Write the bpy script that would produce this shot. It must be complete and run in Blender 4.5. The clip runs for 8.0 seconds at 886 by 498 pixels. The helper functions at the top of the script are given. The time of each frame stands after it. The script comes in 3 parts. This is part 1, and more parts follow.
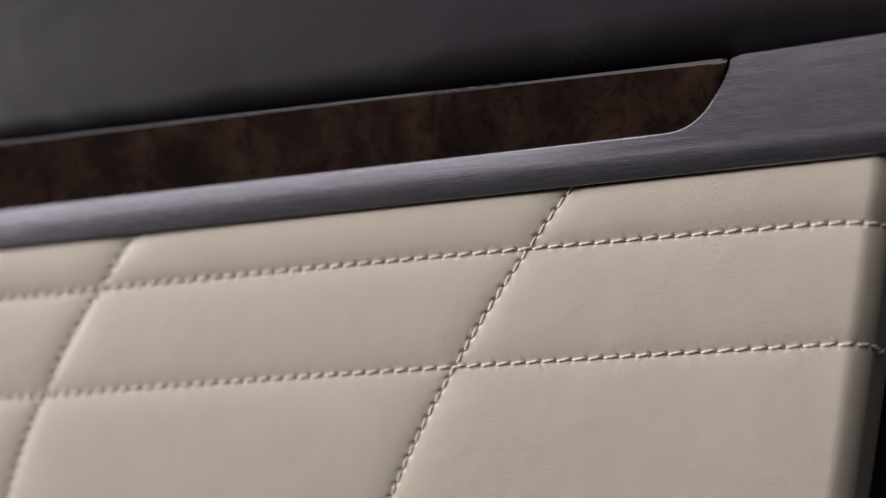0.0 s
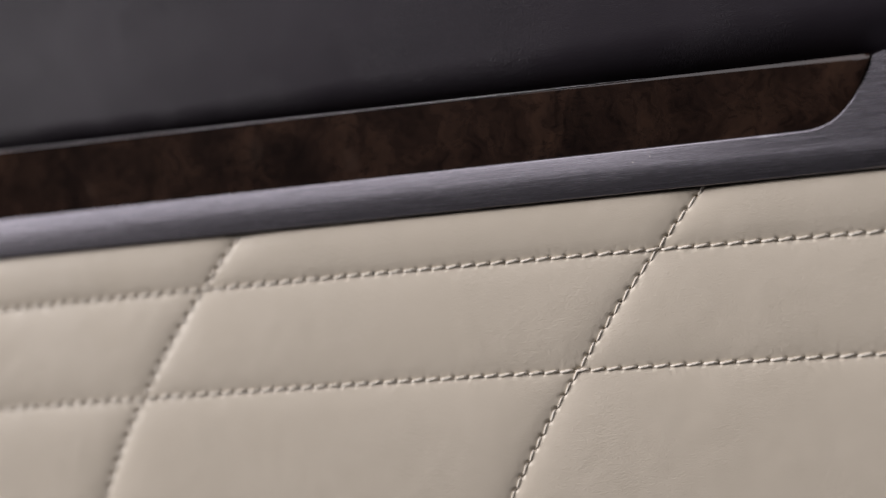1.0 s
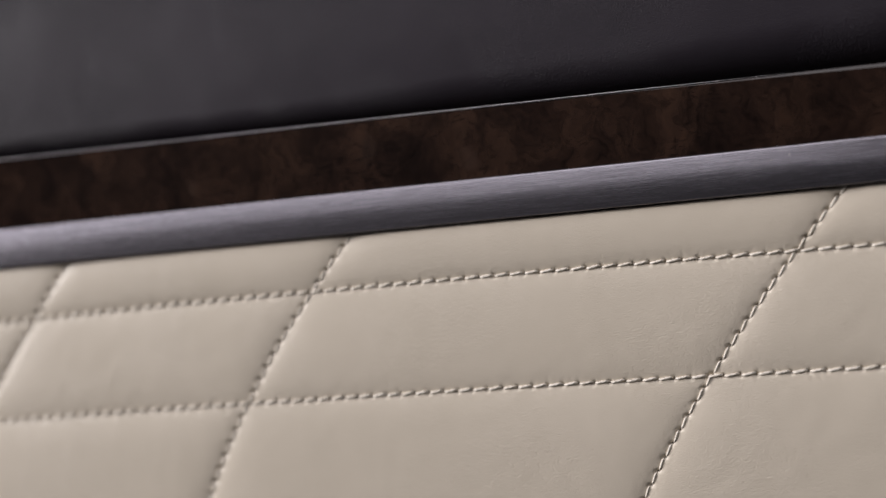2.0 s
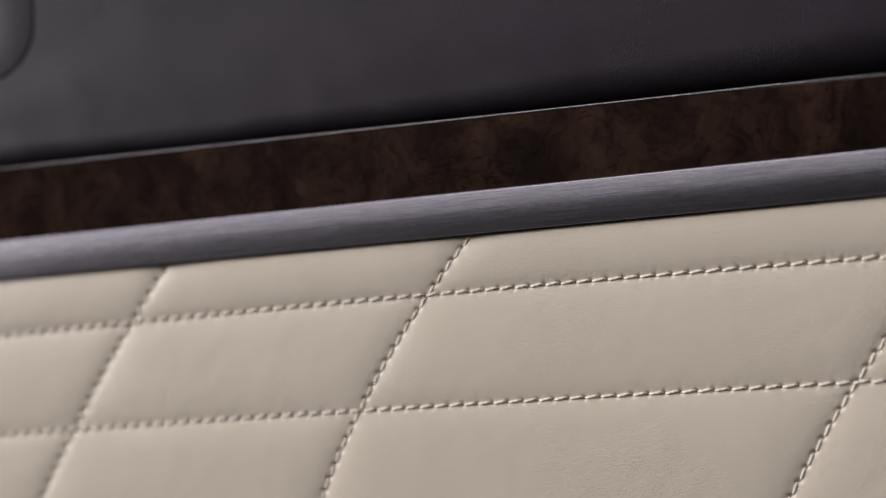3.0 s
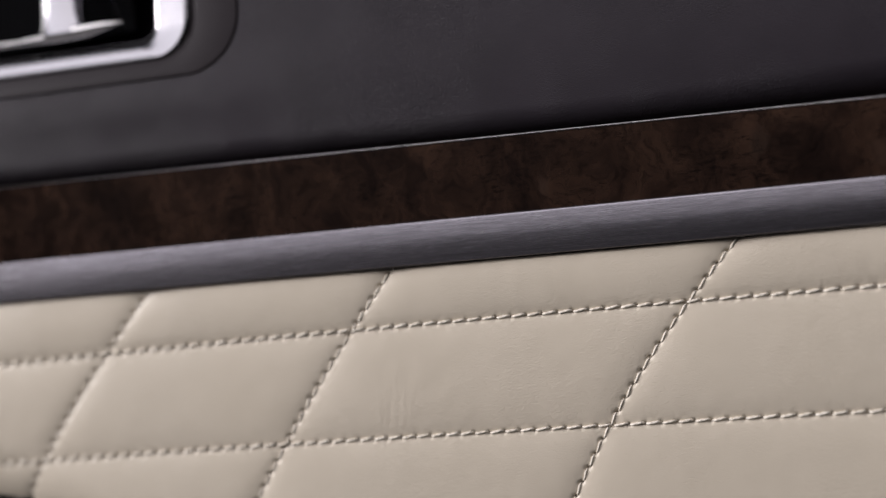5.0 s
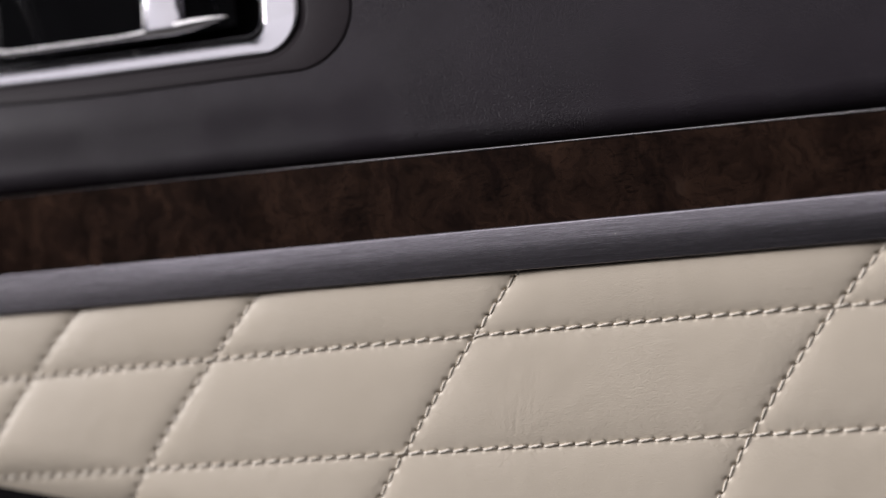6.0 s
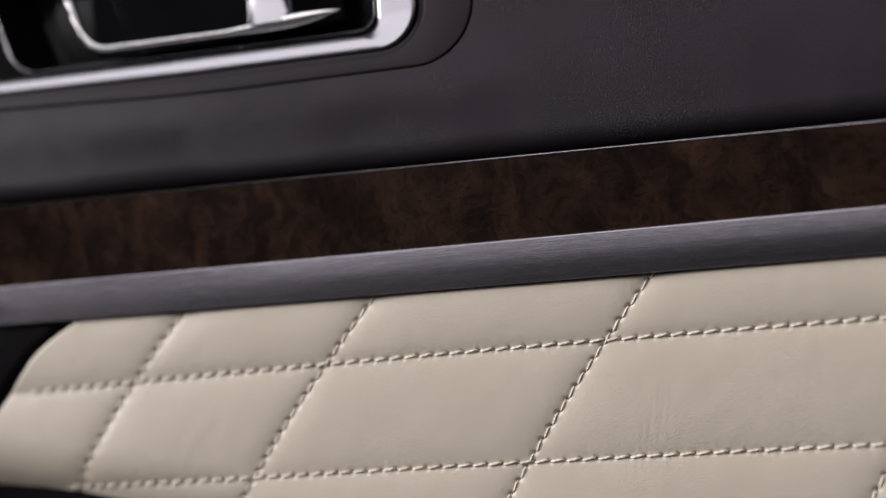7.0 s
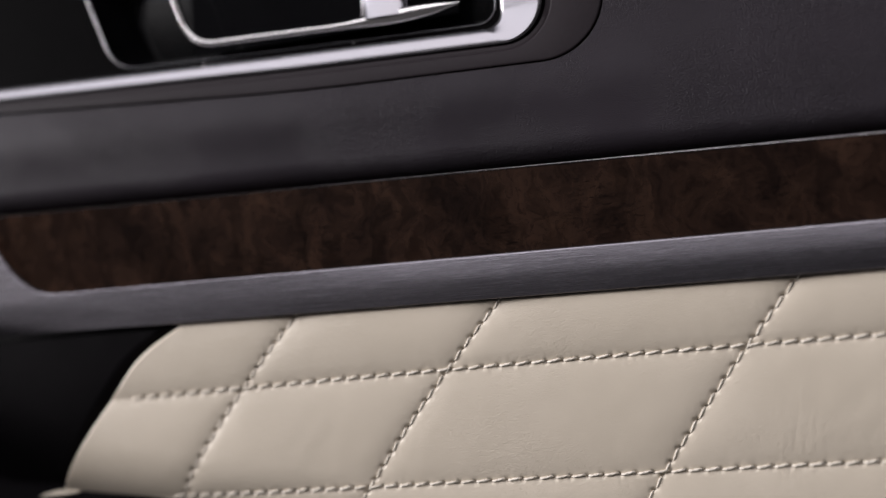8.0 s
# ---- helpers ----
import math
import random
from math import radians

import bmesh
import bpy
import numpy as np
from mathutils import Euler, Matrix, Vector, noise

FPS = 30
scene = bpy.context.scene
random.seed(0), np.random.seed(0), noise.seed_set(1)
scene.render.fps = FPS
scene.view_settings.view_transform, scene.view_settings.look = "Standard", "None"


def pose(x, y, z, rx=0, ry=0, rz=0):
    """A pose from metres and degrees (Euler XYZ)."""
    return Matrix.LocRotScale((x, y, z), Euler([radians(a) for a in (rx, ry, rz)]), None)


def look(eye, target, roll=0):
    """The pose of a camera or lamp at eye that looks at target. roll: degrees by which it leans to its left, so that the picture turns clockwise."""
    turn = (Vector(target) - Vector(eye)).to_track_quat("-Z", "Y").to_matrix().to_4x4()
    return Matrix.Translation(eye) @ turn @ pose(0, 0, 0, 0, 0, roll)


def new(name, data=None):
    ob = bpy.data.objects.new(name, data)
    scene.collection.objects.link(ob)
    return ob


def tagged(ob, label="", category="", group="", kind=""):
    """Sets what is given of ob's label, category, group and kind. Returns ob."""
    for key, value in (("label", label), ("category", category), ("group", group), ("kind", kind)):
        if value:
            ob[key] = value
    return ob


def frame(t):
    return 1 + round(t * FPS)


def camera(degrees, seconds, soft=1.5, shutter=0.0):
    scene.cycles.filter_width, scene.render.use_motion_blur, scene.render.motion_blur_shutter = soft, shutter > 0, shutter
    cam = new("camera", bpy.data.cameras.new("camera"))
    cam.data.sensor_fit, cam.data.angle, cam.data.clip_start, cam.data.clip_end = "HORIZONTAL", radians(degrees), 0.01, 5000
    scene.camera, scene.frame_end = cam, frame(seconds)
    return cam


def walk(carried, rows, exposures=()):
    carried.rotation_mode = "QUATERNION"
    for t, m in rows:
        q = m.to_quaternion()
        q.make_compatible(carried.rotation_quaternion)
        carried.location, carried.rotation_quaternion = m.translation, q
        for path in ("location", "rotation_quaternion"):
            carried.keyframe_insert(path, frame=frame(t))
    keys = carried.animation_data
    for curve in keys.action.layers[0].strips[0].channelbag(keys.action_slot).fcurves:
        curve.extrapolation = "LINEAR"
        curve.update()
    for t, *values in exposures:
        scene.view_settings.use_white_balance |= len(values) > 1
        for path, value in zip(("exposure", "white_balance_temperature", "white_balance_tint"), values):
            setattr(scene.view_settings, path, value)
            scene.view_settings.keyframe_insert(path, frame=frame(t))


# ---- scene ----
# Inside of a car door: quilted cream leather, brushed metal strip, burl wood inlay, dark upper panel, door handle.
# x runs along the door, y into the door, z up.

# ---- camera ----
cam = camera(40.0, 8.0, 1.35)
cam.data.dof.use_dof = True
cam.data.dof.focus_distance = 0.282
cam.data.dof.aperture_fstop = 4.4
# seconds, place, yaw, pitch, roll
SLIDE = [
    (0.0, 0.07201, -0.28247, -0.00350, 17.633, 0.783, -5.878),
    (0.5, 0.05707, -0.28306, -0.00173, 17.645, 0.752, -5.822),
    (1.0, 0.04199, -0.28353, 0.00002, 17.661, 0.717, -5.767),
    (1.5, 0.02677, -0.28372, 0.00177, 17.665, 0.687, -5.728),
    (3.0, -0.02030, -0.28185, 0.00694, 17.595, 0.675, -5.787),
    (3.5, -0.03575, -0.28162, 0.00858, 17.594, 0.675, -5.807),
    (4.0, -0.05123, -0.28136, 0.01028, 17.602, 0.684, -5.820),
    (4.5, -0.06676, -0.28111, 0.01197, 17.625, 0.692, -5.823),
    (6.0, -0.11371, -0.27934, 0.01730, 17.756, 0.734, -5.767),
    (6.5, -0.12921, -0.27903, 0.01898, 17.801, 0.741, -5.757),
    (7.0, -0.14474, -0.27877, 0.02065, 17.848, 0.751, -5.758),
    (7.5, -0.16034, -0.27839, 0.02231, 17.895, 0.761, -5.760),
    (8.0, -0.17601, -0.27786, 0.02399, 17.943, 0.775, -5.763),
]
walk(cam, [(t, pose(x, y, z, 90 + pitch, 0, yaw) @ pose(0, 0, 0, 0, 0, roll)) for t, x, y, z, yaw, pitch, roll in SLIDE],
     [(0, -0.11), (8, -0.11)])

# ---- light ----
world = bpy.data.worlds.new("daylight")
scene.world = world
world.use_nodes = True
sky = world.node_tree.nodes.new("ShaderNodeTexSky")
sky.sky_type = "NISHITA"
sky.sun_disc = False
sky.sun_elevation, sky.sun_rotation = radians(45), radians(-60)
world.node_tree.links.new(sky.outputs[0], world.node_tree.nodes["Background"].inputs[0])
world.node_tree.nodes["Background"].inputs[1].default_value = 0.08


def area_lamp(name, eye, target, width, height, watts, colour):
    lamp = bpy.data.lights.new(name, "AREA")
    lamp.shape, lamp.size, lamp.size_y = "RECTANGLE", width, height
    lamp.energy, lamp.color = watts, colour
    ob = new(name, lamp)
    ob.matrix_world = look(eye, target)
    return ob


# two added lamps, never in view: a key from the front left, a fill overhead
area_lamp("left_key_lamp", (-4.635, -1.68, 1.355), (-0.15, 0.0, 0.05), 1.8, 1.38, 300.0, (0.99, 0.948, 0.965))
area_lamp("overhead_fill_lamp", (-1.5, -2.03, 2.12), (-1.5, -1.96, 0.0), 5.4, 2.55, 96.0, (1.0, 0.945, 0.955))


# ---- materials ----
def material(name):
    m = bpy.data.materials.new(name)
    m.use_nodes = True
    return m, m.node_tree, m.node_tree.nodes["Principled BSDF"]


def node(tree, kind, **settings):
    n = tree.nodes.new(kind)
    for key, value in settings.items():
        n.inputs[key.replace("_", " ")].default_value = value
    return n


def mapped(tree, sx, sy, sz, turn=(0, 0, 0)):
    co = tree.nodes.new("ShaderNodeTexCoord")
    mp = tree.nodes.new("ShaderNodeMapping")
    mp.inputs["Scale"].default_value = (sx, sy, sz)
    mp.inputs["Rotation"].default_value = [radians(a) for a in turn]
    tree.links.new(co.outputs["Object"], mp.inputs["Vector"])
    return mp.outputs[0]


def ramp(tree, source, stops):
    r = tree.nodes.new("ShaderNodeValToRGB")
    els = r.color_ramp.elements
    while len(els) < len(stops):
        els.new(0.5)
    for el, (pos, col) in zip(els, stops):
        el.position = pos
        el.color = (*col, 1) if len(col) == 3 else (col[0], col[0], col[0], 1)
    tree.links.new(source, r.inputs[0])
    return r.outputs[0]


def bump(tree, bsdf, height, strength, distance, below=None):
    b = node(tree, "ShaderNodeBump", Strength=strength, Distance=distance)
    tree.links.new(height, b.inputs["Height"])
    if below is not None:
        tree.links.new(below, b.inputs["Normal"])
    tree.links.new(b.outputs[0], bsdf.inputs["Normal"])
    return b.outputs[0]


def leather(name, light, dark, rough, cell, depth, wrinkle, gloss):
    m, tree, bsdf = material(name)
    at = mapped(tree, 1, 1, 1)
    stain = node(tree, "ShaderNodeTexNoise", Scale=38.0, Detail=4.0, Roughness=0.6)
    tree.links.new(at, stain.inputs["Vector"])
    colour = ramp(tree, stain.outputs[0], [(0.3, dark), (0.7, light)])
    tree.links.new(colour, bsdf.inputs["Base Color"])
    # pebble grain that fades in and out over the hide
    pebble = node(tree, "ShaderNodeTexVoronoi", Scale=1000.0 / cell)
    pebble.feature = "DISTANCE_TO_EDGE"
    warp = node(tree, "ShaderNodeTexNoise", Scale=420.0, Detail=2.0)
    tree.links.new(at, warp.inputs["Vector"])
    mixed = tree.nodes.new("ShaderNodeMix")
    mixed.data_type = "VECTOR"
    mixed.inputs["Factor"].default_value = 0.0003
    tree.links.new(mapped(tree, 0.8, 1, 1.7), mixed.inputs["A"])
    tree.links.new(warp.outputs["Color"], mixed.inputs["B"])
    tree.links.new(mixed.outputs["Result"], pebble.inputs["Vector"])
    patch = node(tree, "ShaderNodeTexNoise", Scale=30.0, Detail=2.0)
    tree.links.new(at, patch.inputs["Vector"])
    fade = ramp(tree, patch.outputs[0], [(0.42, (0.12,)), (0.66, (1.0,))])
    times = tree.nodes.new("ShaderNodeMath")
    times.operation = "MULTIPLY"
    tree.links.new(ramp(tree, pebble.outputs["Distance"], [(0.0, (0.0,)), (0.16, (1.0,))]), times.inputs[0])
    tree.links.new(fade, times.inputs[1])
    # curly wrinkles, in the same patches as the pebbles
    fold = node(tree, "ShaderNodeTexNoise", Scale=1.0, Detail=2.5, Roughness=0.55, Distortion=1.4)
    tree.links.new(mapped(tree, 680, 680, 1850, (0, 6, 0)), fold.inputs["Vector"])
    wrinkled = tree.nodes.new("ShaderNodeMath")
    wrinkled.operation = "MULTIPLY"
    tree.links.new(ramp(tree, fold.outputs[0], [(0.36, (0.0,)), (0.5, (0.8,)), (0.64, (1.0,))]), wrinkled.inputs[0])
    tree.links.new(fade, wrinkled.inputs[1])
    swell = node(tree, "ShaderNodeTexNoise", Scale=70.0, Detail=2.0)
    tree.links.new(at, swell.inputs["Vector"])
    hide = bump(tree, bsdf, swell.outputs[0], 0.06, 0.002)
    low = bump(tree, bsdf, wrinkled.outputs[0], wrinkle, 0.0004, hide)
    bump(tree, bsdf, times.outputs[0], depth, 0.0003, low)
    shine = ramp(tree, fold.outputs[0], [(0.3, (rough - 0.06,)), (0.7, (rough + 0.08,))])
    tree.links.new(shine, bsdf.inputs["Roughness"])
    bsdf.inputs["Specular IOR Level"].default_value = gloss
    return m


CREAM = leather("cream_leather", (0.625, 0.552, 0.450), (0.59, 0.52, 0.42), 0.42, 0.55, 0.13, 0.175, 0.42)
DARK_LEATHER = leather("dark_leather", (0.0266, 0.0215, 0.0277), (0.0198, 0.0159, 0.0206), 0.50, 0.62, 0.44, 0.21, 0.205)
BLACK_LEATHER = leather("black_leather", (0.0055, 0.0048, 0.0055), (0.0035, 0.0031, 0.0036), 0.5, 0.8, 0.3, 0.05, 0.02)


def thread_material():
    m, tree, bsdf = material("cream_thread")
    bsdf.inputs["Roughness"].default_value = 0.55
    info = tree.nodes.new("ShaderNodeObjectInfo")
    tree.links.new(ramp(tree, info.outputs["Random"], [(0.0, (0.66, 0.60, 0.51)), (1.0, (0.77, 0.71, 0.62))]), bsdf.inputs["Base Color"])
    wave = node(tree, "ShaderNodeTexWave", Scale=520.0, Distortion=1.0)
    tree.links.new(mapped(tree, 1, 1, 1, (0, 38, 0)), wave.inputs["Vector"])
    bump(tree, bsdf, wave.outputs["Fac"], 0.15, 0.0002)
    return m


THREAD = thread_material()


def metal_material():
    m, tree, bsdf = material("brushed_metal")
    bsdf.inputs["Metallic"].default_value = 1.0
    turned = mapped(tree, 1, 1, 1, (0, -0.75, 0))

    def brushed(x, z, detail):
        level = tree.nodes.new("ShaderNodeMapping")
        level.inputs["Scale"].default_value = (x, 40, z)
        tree.links.new(turned, level.inputs["Vector"])
        lines = node(tree, "ShaderNodeTexNoise", Scale=1.0, Detail=detail, Roughness=0.6)
        tree.links.new(level.outputs[0], lines.inputs["Vector"])
        return lines.outputs[0]

    fine = brushed(45, 6500, 3.0)
    tone = ramp(tree, fine, [(0.32, (0.256, 0.241, 0.269)), (0.50, (0.288, 0.271, 0.301)), (0.68, (0.333, 0.314, 0.350))])
    # sparse bright scratches
    mark = tree.nodes.new("ShaderNodeMix")
    mark.data_type = "RGBA"
    tree.links.new(ramp(tree, brushed(110, 4200, 2.0), [(0.62, (0.0,)), (0.72, (0.8,))]), mark.inputs["Factor"])
    tree.links.new(tone, mark.inputs["A"])
    mark.inputs["B"].default_value = (0.46, 0.45, 0.48, 1)
    tree.links.new(mark.outputs["Result"], bsdf.inputs["Base Color"])
    tree.links.new(ramp(tree, fine, [(0.3, (0.23,)), (0.7, (0.29,))]), bsdf.inputs["Roughness"])
    bump(tree, bsdf, fine, 0.10, 0.0001)
    return m


METAL = metal_material()


def wood_material():
    m, tree, bsdf = material("burl_wood")
    at = mapped(tree, 1, 1, 1)
    drift = node(tree, "ShaderNodeTexNoise", Scale=60.0, Detail=3.0, Roughness=0.6)
    tree.links.new(at, drift.inputs["Vector"])
    bent = tree.nodes.new("ShaderNodeMix")
    bent.data_type, bent.blend_type = "RGBA", "LINEAR_LIGHT"
    bent.inputs["Factor"].default_value = 0.011
    tree.links.new(at, bent.inputs["A"])
    tree.links.new(drift.outputs["Color"], bent.inputs["B"])

    def figure(sx, sz, turn, **settings):
        mp = tree.nodes.new("ShaderNodeMapping")
        mp.inputs["Scale"].default_value = (sx, 40, sz)
        mp.inputs["Rotation"].default_value = (0, radians(turn), 0)
        tree.links.new(bent.outputs["Result"], mp.inputs["Vector"])
        n = node(tree, "ShaderNodeTexNoise", Scale=1.0, **settings)
        tree.links.new(mp.outputs[0], n.inputs["Vector"])
        return n.outputs[0]

    cloud = figure(62, 48, 20, Detail=6.0, Roughness=0.6)
    streak = figure(190, 62, 14, Detail=4.0, Roughness=0.6)
    curl = figure(480, 420, 0, Detail=4.0, Roughness=0.65)
    base = ramp(tree, cloud, [(0.36, (0.0092, 0.0049, 0.0038)), (0.52, (0.0220, 0.0118, 0.0083)), (0.70, (0.0388, 0.0210, 0.0139))])
    vein = ramp(tree, streak, [(0.36, (0.55, 0.52, 0.50)), (0.52, (1.0, 1.0, 1.0)), (0.68, (1.35, 1.3, 1.25))])
    mix = tree.nodes.new("ShaderNodeMix")
    mix.data_type, mix.blend_type = "RGBA", "MULTIPLY"
    along = tree.nodes.new("ShaderNodeSeparateXYZ")
    tree.links.new(at, along.inputs[0])
    ahead = tree.nodes.new("ShaderNodeMapRange")
    for key, value in (("From Min", -0.19), ("From Max", -0.26), ("To Min", 0.45), ("To Max", 1.0)):
        ahead.inputs[key].default_value = value
    tree.links.new(along.outputs["X"], ahead.inputs["Value"])
    tree.links.new(ahead.outputs[0], mix.inputs["Factor"])
    tree.links.new(base, mix.inputs["A"])
    tree.links.new(vein, mix.inputs["B"])
    fleck = tree.nodes.new("ShaderNodeMix")
    fleck.data_type, fleck.blend_type = "RGBA", "MULTIPLY"
    fleck.inputs["Factor"].default_value = 0.7
    tree.links.new(mix.outputs["Result"], fleck.inputs["A"])
    tree.links.new(ramp(tree, curl, [(0.36, (0.45, 0.42, 0.42)), (0.48, (1.0, 1.0, 1.0)), (0.66, (1.25, 1.2, 1.15))]), fleck.inputs["B"])
    # short dark pores along the veneer, gathered in patches
    pore = node(tree, "ShaderNodeTexNoise", Scale=1.0, Detail=3.0, Roughness=0.6, Distortion=0.8)
    tree.links.new(mapped(tree, 330, 60, 1150, (0, 4, 0)), pore.inputs["Vector"])
    where = node(tree, "ShaderNodeTexNoise", Scale=55.0, Detail=2.0)
    tree.links.new(mapped(tree, 1, 1, 1), where.inputs["Vector"])
    both = tree.nodes.new("ShaderNodeMath")
    both.operation = "MULTIPLY"
    tree.links.new(ramp(tree, pore.outputs[0], [(0.54, (0.0,)), (0.66, (0.75,))]), both.inputs[0])
    tree.links.new(ramp(tree, where.outputs[0], [(0.45, (0.0,)), (0.62, (1.0,))]), both.inputs[1])
    last = tree.nodes.new("ShaderNodeMix")
    last.data_type = "RGBA"
    tree.links.new(both.outputs[0], last.inputs["Factor"])
    tree.links.new(fleck.outputs["Result"], last.inputs["A"])
    last.inputs["B"].default_value = (0.003, 0.0016, 0.0014, 1)
    colour = last.outputs["Result"]
    # knots and pale flames of the burl: place, reach, colour, weight
    for place, reach, tone, weight in (((-0.1565, 0, 0.0388), 0.0022, (0.003, 0.0018, 0.0016), 0.8), ((-0.1425, 0, 0.0290), 0.0040, (0.050, 0.031, 0.023), 0.35),
                                       ((-0.0710, 0, 0.0285), 0.0036, (0.050, 0.031, 0.023), 0.35), ((-0.0945, 0, 0.0330), 0.0050, (0.045, 0.029, 0.022), 0.25)):
        far = tree.nodes.new("ShaderNodeVectorMath")
        far.operation = "DISTANCE"
        tree.links.new(bent.outputs["Result"], far.inputs[0])
        far.inputs[1].default_value = place
        spot = tree.nodes.new("ShaderNodeMapRange")
        spot.interpolation_type = "SMOOTHSTEP"
        for key, value in (("From Min", reach * 0.3), ("From Max", reach), ("To Min", weight), ("To Max", 0.0)):
            spot.inputs[key].default_value = value
        tree.links.new(far.outputs["Value"], spot.inputs["Value"])
        dab = tree.nodes.new("ShaderNodeMix")
        dab.data_type = "RGBA"
        tree.links.new(spot.outputs[0], dab.inputs["Factor"])
        tree.links.new(colour, dab.inputs["A"])
        dab.inputs["B"].default_value = (*tone, 1)
        colour = dab.outputs["Result"]
    tree.links.new(colour, bsdf.inputs["Base Color"])
    bsdf.inputs["Roughness"].default_value = 0.5
    bsdf.inputs["Specular IOR Level"].default_value = 0.0
    bsdf.inputs["Coat Weight"].default_value = 1.0
    bsdf.inputs["Coat Roughness"].default_value = 0.05
    bsdf.inputs["Coat IOR"].default_value = 1.5
    return m


WOOD = wood_material()


def plain(name, colour, rough, metallic=0.0, grain=0.0, gloss=0.5, vary=1.0):
    m, tree, bsdf = material(name)
    speck = node(tree, "ShaderNodeTexNoise", Scale=900.0, Detail=3.0)
    tree.links.new(mapped(tree, 1, 1, 1), speck.inputs["Vector"])
    tree.links.new(ramp(tree, speck.outputs[0], [(0.3, [c * (1 - 0.08 * vary) for c in colour]), (0.7, [c * (1 + 0.06 * vary) for c in colour])]), bsdf.inputs["Base Color"])
    tree.links.new(ramp(tree, speck.outputs[0], [(0.3, (rough * (1 - 0.15 * vary),)), (0.7, (rough * (1 + 0.15 * vary),))]), bsdf.inputs["Roughness"])
    bsdf.inputs["Metallic"].default_value = metallic
    bsdf.inputs["Specular IOR Level"].default_value = gloss
    if grain:
        bump(tree, bsdf, speck.outputs[0], grain, 0.0002)
    return m


CHROME = plain("chrome", (0.32, 0.31, 0.33), 0.19, 1.0, 0.0, 0.5, 0.05)
DARK_CHROME = plain("dark_chrome", (0.17, 0.168, 0.175), 0.24, 1.0, 0.0, 0.5, 0.05)
LEVER_CHROME = plain("lever_chrome", (0.80, 0.775, 0.77), 0.19, 1.0, 0.0, 0.5, 0.2)
BEAD = plain("bevel_highlight", (0.85, 0.82, 0.84), 0.34, 1.0, 0.0, 0.5, 0.3)
SURROUND = plain("grey_plastic", (0.0225, 0.0176, 0.0206), 0.5, 0.0, 0.15, 0.15)
BLACK_PLASTIC = plain("black_plastic", (0.0018, 0.0016, 0.0018), 0.4, 0.0, 0.0, 0.015)
GLOSS_BLACK = plain("gloss_black", (0.004, 0.004, 0.0046), 0.10, 0.0, 0.0, 0.22)
MATT_BLACK = plain("matt_black", (0.007, 0.0065, 0.007), 0.6, 0.0, 0.1, 0.1)
LINING = plain("added_room_lining", (0.032, 0.031, 0.031), 0.9, 0.0, 0.2)


# ---- mesh helpers ----
MM = 0.001


def part(name, me, mat, parent, label="", smooth=True):
    ob = new(name, me)
    me.materials.append(mat)
    if smooth:
        me.polygons.foreach_set("use_smooth", [True] * len(me.polygons))
        me.set_sharp_from_angle(angle=radians(50))
    ob.parent = parent
    if label:
        tagged(ob, label)
    return ob


def sheet(us, vs, place, back=None):
    """A curved sheet of (u, v) points in millimetres; back: the depth to which its four edges are turned in, for a solid rim."""
    us, vs = np.asarray(us, float), np.asarray(vs, float)
    if back is not None:
        us = np.concatenate(([us[0]], us, [us[-1]]))
        vs = np.concatenate(([vs[0]], vs, [vs[-1]]))
    uu, vv = np.meshgrid(us, vs, indexing="ij")
    x, y, z = place(uu, vv)
    if back is not None:
        for edge in (np.s_[0, :], np.s_[-1, :], np.s_[:, 0], np.s_[:, -1]):
            y[edge] = back
    nu, nv = uu.shape
    co = np.stack([x, y, z], -1).reshape(-1, 3) * MM
    a = (np.arange(nu - 1)[:, None] * nv + np.arange(nv - 1)[None, :]).reshape(-1)
    faces = np.stack([a, a + nv, a + nv + 1, a + 1], -1)
    me = bpy.data.meshes.new("sheet")
    me.from_pydata(co.tolist(), [], faces.tolist())
    me.update()
    return me


def rounded(corners, radii, n=9):
    """A closed outline through corners (x, z), each rounded by its radius."""
    out = []
    k = len(corners)
    for i in range(k):
        p, a, b = Vector(corners[i]), Vector(corners[i - 1]), Vector(corners[(i + 1) % k])
        da, db = (a - p).normalized(), (b - p).normalized()
        half = da.angle(db) / 2
        r = radii[i]
        cut = r / math.tan(half)
        p0, p1 = p + da * cut, p + db * cut
        c = p + (da + db).normalized() * (r / math.sin(half))
        for j in range(n):
            f = j / (n - 1)
            v = (p0 - c).lerp(p1 - c, f).normalized() * r
            out.append(tuple(c + v))
    return out


def loft(rings, cap=False, closed=True):
    """A skin over rings of (x, y, z) points in millimetres, all of one length."""
    bm = bmesh.new()
    rows = [[bm.verts.new((x * MM, y * MM, z * MM)) for x, y, z in ring] for ring in rings]
    n = len(rows[0])
    for r0, r1 in zip(rows, rows[1:]):
        for i in range(n if closed else n - 1):
            bm.faces.new((r0[i], r0[(i + 1) % n], r1[(i + 1) % n], r1[i]))
    if cap:
        bm.faces.new(rows[-1])
    bmesh.ops.recalc_face_normals(bm, faces=bm.faces)
    me = bpy.data.meshes.new("loft")
    bm.to_mesh(me)
    bm.free()
    return me


